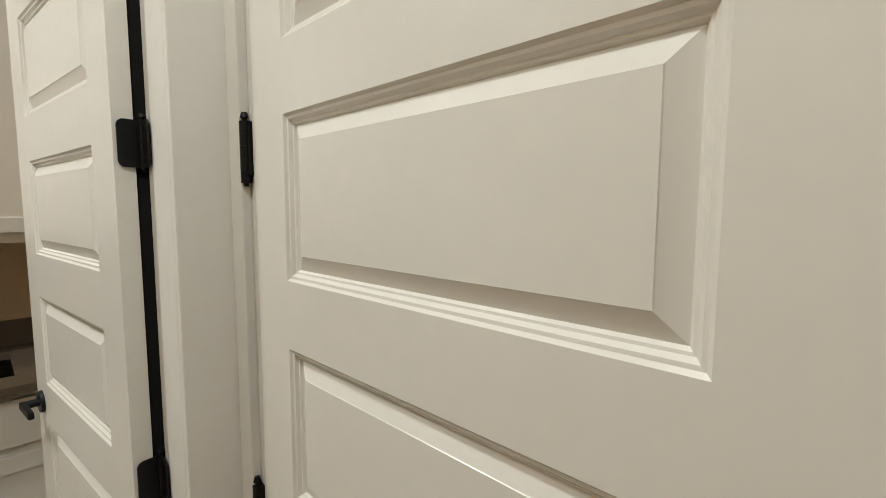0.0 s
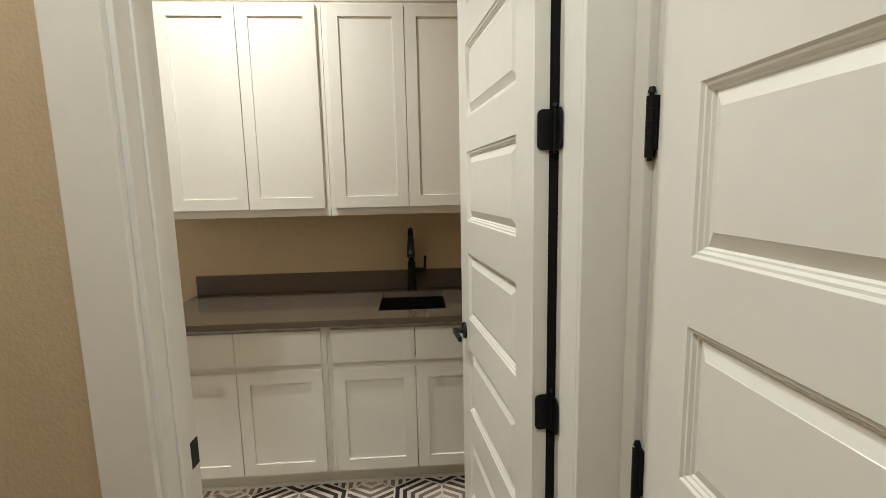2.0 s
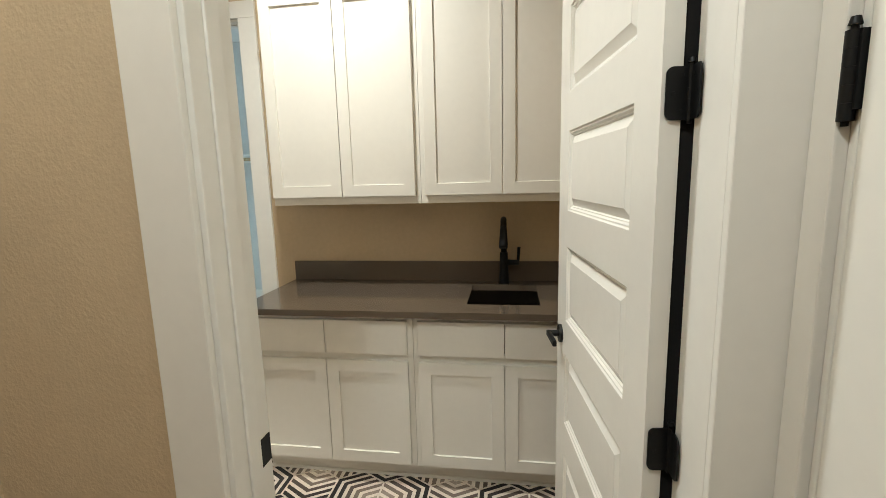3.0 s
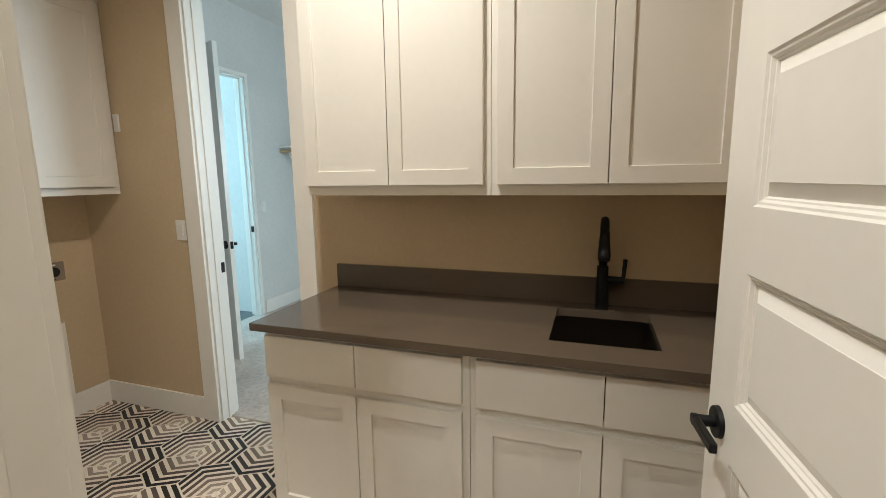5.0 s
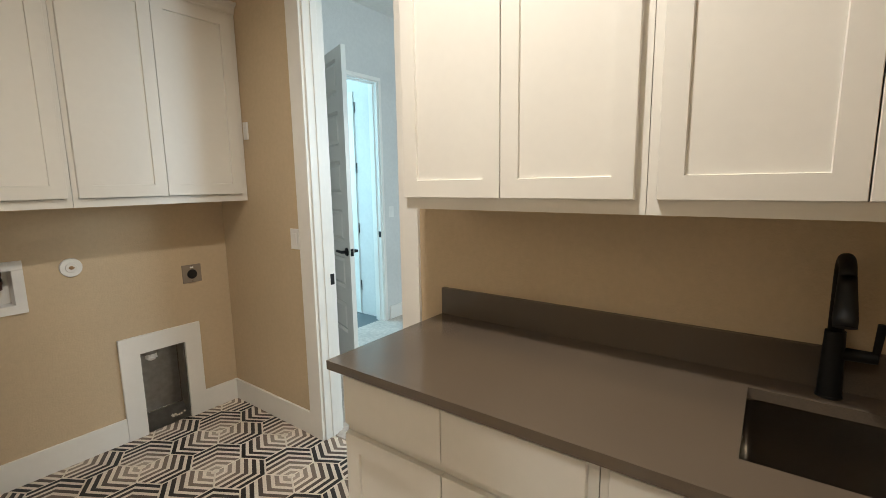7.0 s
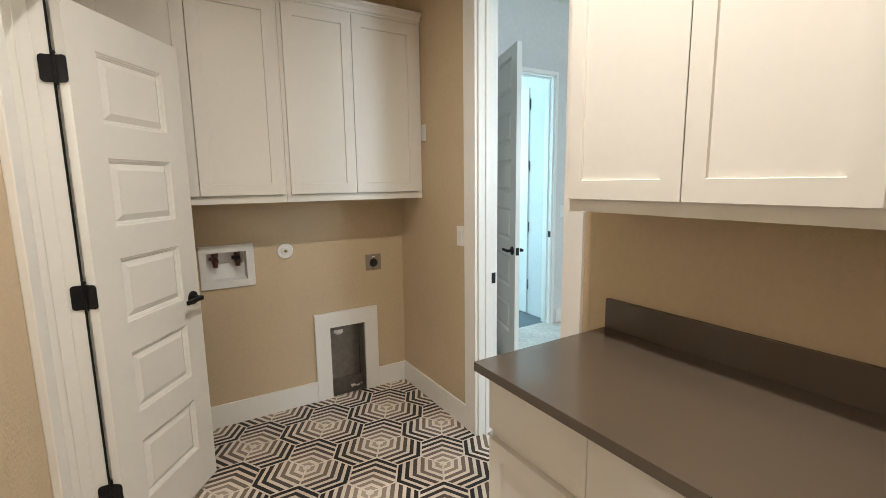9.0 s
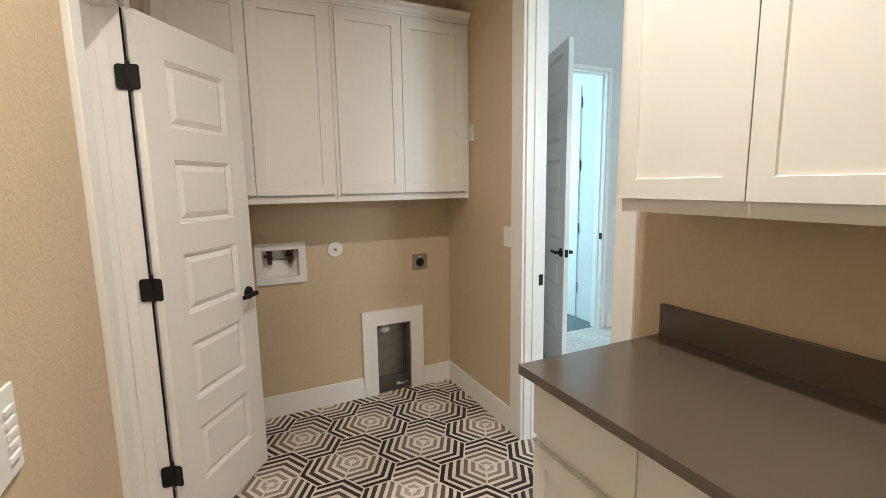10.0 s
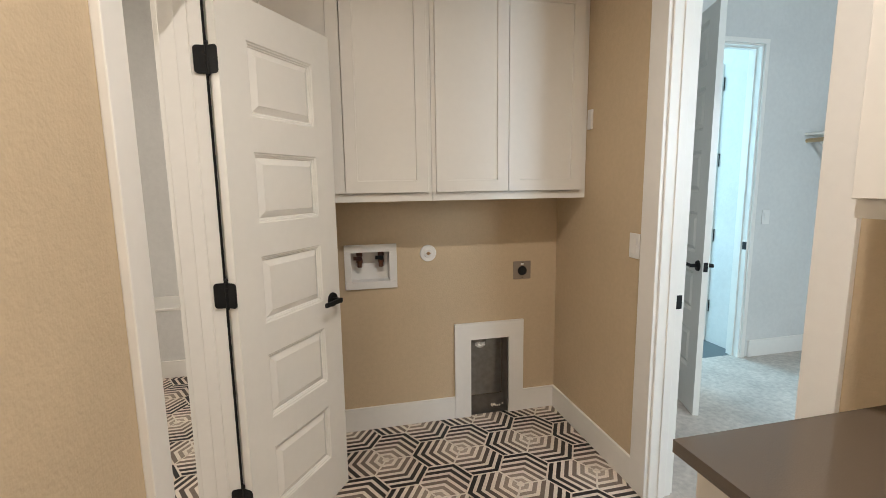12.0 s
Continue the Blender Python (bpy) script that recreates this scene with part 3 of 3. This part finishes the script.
for vx, knob in ((1.108, BLACK), (1.232, RED)):
    bm = B()
    y = -0.040
    rod(bm, (vx, y, Z1 - 0.004), (vx, y, Z1 - 0.03), 0.019, 0.018, 16)
    rod(bm, (vx, y, Z1 - 0.03), (vx, y, Z1 - 0.052), 0.015, 0.015, 14)
    rod(bm, (vx, y, Z1 - 0.052), (vx, y, Z1 - 0.070), 0.019, 0.019, 6)
    rod(bm, (vx, y, Z1 - 0.070), (vx, y, Z1 - 0.098), 0.0135, 0.0125, 14)
    for k in range(4):
        rod(bm, (vx, y, Z1 - 0.074 - 0.006 * k), (vx, y, Z1 - 0.077 - 0.006 * k), 0.0148, 0.0148, 14)
    rod(bm, (vx, y, Z1 - 0.042), (vx, y + 0.026, Z1 - 0.042), 0.011, 0.010, 12)
    valve = part("valve", bm, VALVE_METAL, wbox, "dark brass shut-off valve")
    bm = B()
    rod(bm, (vx, y + 0.024, Z1 - 0.042), (vx, y + 0.034, Z1 - 0.042), 0.013, 0.013, 10)
    box(bm, vx - 0.004, vx + 0.036, y + 0.026, y + 0.034, Z1 - 0.050, Z1 - 0.028)
    part("handle", soften(bm, 0.002), knob, valve)

bm = B()
rod(bm, (0.832, 0.001, 1.064), (0.832, 0.010, 1.064), 0.050, 0.047, 40)
gas = root("gas_stub_cover", Matrix.Translation((0.832, 0, 1.064)), "round white wall escutcheon with a small pipe stub", "wall cover")
part("escutcheon", bm, PLASTIC, gas)
bm = B()
rod(bm, (0.832, 0.010, 1.064), (0.832, 0.014, 1.064), 0.026, 0.024, 28)
part("ring", bm, PLASTIC, gas)
bm = B()
rod(bm, (0.832, 0.014, 1.064), (0.832, 0.018, 1.064), 0.010, 0.009, 14)
box(bm, 0.820, 0.844, 0.016, 0.022, 1.061, 1.067)
part("stub", bm, BRASS, gas)

bm = B()
outlet = root("dryer_outlet", Matrix.Translation((0.234, 0, 0.93)), "taupe dryer power outlet plate with a round black socket", "power outlet")
box(bm, 0.177, 0.291, 0.001, 0.008, 0.872, 0.986)
part("cover_plate", soften(bm, 0.002), PUTTY, outlet)
bm = B()
rod(bm, (0.234, 0.008, 0.926), (0.234, 0.012, 0.926), 0.030, 0.029, 32)
part("socket", bm, HOLE, outlet)
bm = B()
box(bm, 0.224, 0.244, 0.008, 0.0095, 0.964, 0.974)
part("sticker", bm, PLASTIC, outlet)
for z in (0.882, 0.977):
    bm = B()
    rod(bm, (0.234, 0.008, z), (0.234, 0.0095, z), 0.0035, 0.003, 10)
    part("screw", bm, STEEL, outlet)

vent = root("dryer_vent_box", Matrix.Translation((0.447, 0, 0)), "recessed galvanised dryer vent box with white wooden surround", "vent box")
bm = B()
vx0, vx1, vz1 = VENT[0], VENT[1], VENT[3]
for s in ((vx0, vx1, -0.112, -0.110, 0.004, vz1), (vx0, vx0 + 0.002, -0.110, 0.004, 0.004, vz1), (vx1 - 0.002, vx1, -0.110, 0.004, 0.004, vz1), (vx0, vx1, -0.110, 0.004, vz1 - 0.002, vz1)):
    boxes("housing_panel", GALVANISED, vent, s, soft=0)
floor_rows = []
for y, z in ((0.004, 0.004), (-0.012, 0.009), (-0.045, 0.031), (-0.080, 0.055), (-0.1095, 0.076)):
    floor_rows.append([bm.verts.new((vx0 + 0.0025 + (vx1 - vx0 - 0.005) * k / 12, y, z + 0.0022 * noise.noise(Vector((k * 1.3, y * 60, 2))))) for k in range(13)])
for r, t in zip(floor_rows, floor_rows[1:]):
    for k in range(12):
        bm.faces.new((r[k], r[k + 1], t[k + 1], t[k])).smooth = True
part("floor_pan", bm, GALVANISED, vent, "dented galvanised floor pan")
bm = B()
for p, q in (((vx0 + 0.006, -0.1085, 0.078), (vx1 - 0.006, -0.1085, 0.078)), ((vx0 + 0.006, -0.1085, 0.078), (vx0 + 0.006, -0.1085, vz1 - 0.01)), ((vx1 - 0.006, -0.1085, 0.078), (vx1 - 0.006, -0.1085, vz1 - 0.01))):
    rod(bm, p, q, 0.0028, seg=8)
part("seam", bm, STEEL, vent, "bright folded seam")
for x0, x1, z0, z1 in ((vx0 + 0.002, vx0 + 0.010, 0.01, vz1 - 0.002), (vx1 - 0.010, vx1 - 0.002, 0.01, vz1 - 0.002), (vx0 + 0.010, vx1 - 0.010, vz1 - 0.012, vz1 - 0.002)):
    boxes("flange_lip", GALVANISED, vent, (x0, x1, -0.006, -0.003, z0, z1), soft=0)
bm = B()
rod(bm, (0.50, -0.055, vz1 - 0.002), (0.50, -0.055, vz1 - 0.03), 0.051, 0.051, 28)
part("duct_collar", bm, GALVANISED, vent)
bm = B()
bmesh.ops.create_icosphere(bm, subdivisions=3, radius=1.0)
for v in bm.verts:
    v.co *= 1 + 0.45 * noise.noise(v.co * 2.3)
    v.co = Vector((0.500 + 0.030 * v.co.x, -0.034 + 0.018 * v.co.y, vz1 - 0.050 + 0.027 * v.co.z))
part("tag", bm, PLASTIC, vent, "crumpled white paper tag")
bm = B()
for k in range(9):
    bmesh.ops.create_icosphere(bm, subdivisions=1, radius=random.uniform(0.004, 0.010), matrix=Matrix.Translation((random.uniform(vx0 + 0.015, vx0 + 0.10), random.uniform(-0.06, -0.02), 0.030 + 0.004 * random.random())))
part("debris", bm, GROUT, vent, "pale plaster crumbs on the pan")
bm = B()
outer = ((0.224, 0.0), (0.224, 0.614), (0.676, 0.614), (0.676, 0.0), (vx1 - 0.004, 0.0), (vx1 - 0.004, vz1 - 0.002), (vx0 + 0.004, vz1 - 0.002), (vx0 + 0.004, 0.0))
rear, front = ([bm.verts.new((x, y, z)) for x, z in outer] for y in (0.001, 0.019))
bm.faces.new(rear)
bm.faces.new(front)
for k in range(8):
    bm.faces.new((rear[k], rear[(k + 1) % 8], front[(k + 1) % 8], front[k]))
part("surround", soften(bm, 0.002), TRIM, vent, "white painted wooden surround")


# ---- switches ----
def plate(name, label, category, place, wide, tall, yaw, bars):
    """A wall plate: its back on the wall at place, facing along its own +y. bars: rectangles (x0, x1, z0, z1) that stand proud."""
    thing = root(name, pose(*place, 0, 0, yaw), label, category)
    bm = B()
    box(bm, -wide / 2, wide / 2, 0.0005, 0.006, -tall / 2, tall / 2)
    part("cover_plate", soften(bm, 0.003, 3), PLASTIC, thing, local=True)
    for x0, x1, z0, z1 in bars:
        bm = B()
        box(bm, x0, x1, 0.005, 0.0095, z0, z1)
        part("button", soften(bm, 0.0015), PLASTIC, thing, local=True)
    return thing


plate("light_switch", "white rocker light switch beside the closet doorway", "light switch", (0.0, 0.778, 1.172), 0.074, 0.117, -90, [(-0.017, 0.017, -0.034, 0.034)])
plate("keypad_switch", "white wall plate with five small timer buttons", "light switch", (EAST, 2.205, 1.158), 0.116, 0.124, 90, [(-0.046, -0.016, -0.040 + k * 0.0165, -0.031 + k * 0.0165) for k in range(5)] + [(0.014, 0.048, -0.034, 0.034)])
plate("closet_switch", "white rocker light switch on the pale closet wall", "light switch", (-2.0, -0.34, 1.175), 0.074, 0.117, 0, [(-0.017, 0.017, -0.034, 0.034)])
tagged(boxes("wall_plate", PLASTIC, None, (0.0005, 0.012, 0.345, 0.385, 1.748, 1.85), soft=0.002), "small white blank plate beside the wall cabinet", "wall plate")

# ---- closet shelf, side room bench ----
shelf = root("closet_shelf", Matrix.Translation((-2.62, -0.325, 1.8)), "white closet shelf with a hanging rod and metal brackets", "shelf")
boxes("shelf_board", TRIM, shelf, (-2.618, -2.315, -0.339, 2.4, 1.815, 1.833))
boxes("cleat", TRIM, shelf, (-2.619, -2.603, -0.339, 2.4, 1.745, 1.8145))
bm = B()
rod(bm, (-2.345, -0.339, 1.775), (-2.345, 2.4, 1.775), 0.0165, seg=16)
part("hanging_rod", bm, OAK, shelf, "pale wooden hanging rod")
for y in (-0.27, 1.0, 2.2):
    bm = B()
    box(bm, -2.602, -2.33, y, y + 0.025, 1.809, 1.8148)
    box(bm, -2.602, -2.597, y, y + 0.025, 1.50, 1.74)
    tube(bm, [(-2.598, y + 0.012, 1.52), (-2.36, y + 0.012, 1.79)], 0.010, 8)
    part("bracket", bm, TRIM, shelf)
bench = root("built_in_bench", Matrix.Translation((2.7, -1.36, 0)), "painted built-in bench against the side room wall", "bench")
boxes("bench_front", GREY_WALL, bench, (HALL + 0.002, 3.598, -1.578, -1.15, 0.0, 0.535))
boxes("bench_top", TRIM, bench, (HALL + 0.002, 3.598, -1.578, -1.14, 0.536, 0.556), soft=0.003)


# ---- ceiling fittings ----
def downlight(x, y, label):
    thing = root("ceiling_downlight", Matrix.Translation((x, y, CEIL)), label, "ceiling light", "ceiling lights")
    bm = B()
    outer, inner_r = [[bm.verts.new((x + r * math.cos(a), y + r * math.sin(a), z)) for a in (2 * math.pi * k / 36 for k in range(36))] for r, z in ((0.098, CEIL - 0.001), (0.080, CEIL - 0.010))]
    for k in range(36):
        bm.faces.new((outer[k], outer[(k + 1) % 36], inner_r[(k + 1) % 36], inner_r[k])).smooth = True
    part("trim_ring", bm, PLASTIC, thing)
    bm = B()
    rod(bm, (x, y, CEIL - 0.001), (x, y, CEIL - 0.008), 0.079, seg=36)
    part("diffuser", bm, LIGHT_DIFFUSER, thing)


LX, LY = LAUNDRY_LAMP
pan = root("flush_ceiling_light", Matrix.Translation((LX, LY, CEIL)), "small black flush ceiling light with glowing diffuser", "ceiling light", "ceiling lights")
bm = B()
rod(bm, (LX, LY, CEIL - 0.001), (LX, LY, CEIL - 0.014), 0.105, 0.100, 40)
part("canopy", bm, BLACK, pan, "matt black metal canopy")
bm = B()
rod(bm, (LX, LY, CEIL - 0.014), (LX, LY, CEIL - 0.066), 0.078, 0.078, 40)
part("housing", bm, BLACK, pan)
bm = B()
rod(bm, (LX, LY, CEIL - 0.0665), (LX, LY, CEIL - 0.071), 0.066, 0.064, 40)
part("diffuser", bm, LIGHT_DIFFUSER, pan, "glowing white round diffuser")
downlight(2.6, 2.75, "white recessed ceiling light in the hall")
downlight(2.6, 0.9, "white recessed ceiling light in the side room")

# ---- floor tiles ----
SIDE, TX, TY = 0.1387, 0.316, 0.341
FLAT = SIDE * math.sqrt(3)


def clip(poly, nx, ny, c):
    """The part of a flat polygon where nx * x + ny * y <= c."""
    out = []
    for (px, py), (qx, qy) in zip(poly, poly[1:] + poly[:1]):
        dp, dq = nx * px + ny * py - c, nx * qx + ny * qy - c
        if dp <= 0:
            out.append((px, py))
        if dp * dq < 0:
            k = dp / (dp - dq)
            out.append((px + k * (qx - px), py + k * (qy - py)))
    return out


def tile_mesh():
    """A hexagon tile with chevron bands that fade from its apex, at +y, to the far corner."""
    bm = B()
    joint = 0.0022

    def corners(apothem):
        return [(apothem * 2 / math.sqrt(3) * math.cos(radians(90 + 60 * k)), apothem * 2 / math.sqrt(3) * math.sin(radians(90 + 60 * k))) for k in range(6)]

    apothem = FLAT / 2 - joint
    rings = [[bm.verts.new((x, y, z)) for x, y in corners(r)] for r, z in ((apothem, -0.010), (apothem, -0.0010), (apothem - 0.0012, 0.0))]
    for r, s in zip(rings, rings[1:]):
        for k in range(6):
            bm.faces.new((r[k], r[(k + 1) % 6], s[(k + 1) % 6], s[k]))
    bm.faces.new(rings[-1])
    outline = corners(apothem - 0.0025)
    period = (FLAT - 0.004) / 6.0
    for n in range(6):
        d0, d1 = 0.003 + n * period, 0.003 + (n + (0.54 if n else 0.58)) * period
        for way in (-1, 1):
            half = clip(outline, -way, 0, 0)
            nx, ny = way * math.cos(radians(60)), math.sin(radians(60))
            band = clip(clip(half, nx, ny, FLAT / 2 - d0), -nx, -ny, -(FLAT / 2 - d1))
            if len(band) > 2:
                f = bm.faces.new([bm.verts.new((x, y, 0.0003)) for x, y in band])
                f.material_index = n + 1
    bmesh.ops.remove_doubles(bm, verts=[v for v in bm.verts if v.co.z > 0.0002], dist=1e-5)
    mesh = bpy.data.meshes.new("tile")
    bm.normal_update()
    for f in bm.faces:
        if f.normal.z < 0 and f.material_index:
            f.normal_flip()
    bm.to_mesh(mesh)
    bm.free()
    for m in [CREAM] + RINGS:
        mesh.materials.append(m)
    return mesh


tile = tile_mesh()
for owner, x0, x1, y0, y1 in (("floor", -0.16, HALL - 0.06, -0.13, NORTH + 0.12), ("floor_side_room", HALL - 0.06, 3.5, -1.25, 1.95)):
    for j in range(-6, 12):
        for i in range(-5, 12):
            cx, cy = TX + 3 * SIDE * (i + (0.5 if j % 2 else 0)), TY + 3 * SIDE * math.sqrt(3) / 2 * j
            for apex in (0, 120, 240):
                x, y = cx + SIDE * math.cos(radians(apex)), cy + SIDE * math.sin(radians(apex))
                if x0 <= x < x1 and y0 <= y <= y1:
                    ob = new("tile", tile)
                    ob.parent = bpy.data.objects[owner]
                    ob.matrix_basis = pose(x, y, random.uniform(-0.0003, 0.0003), 0, 0, apex - 90)
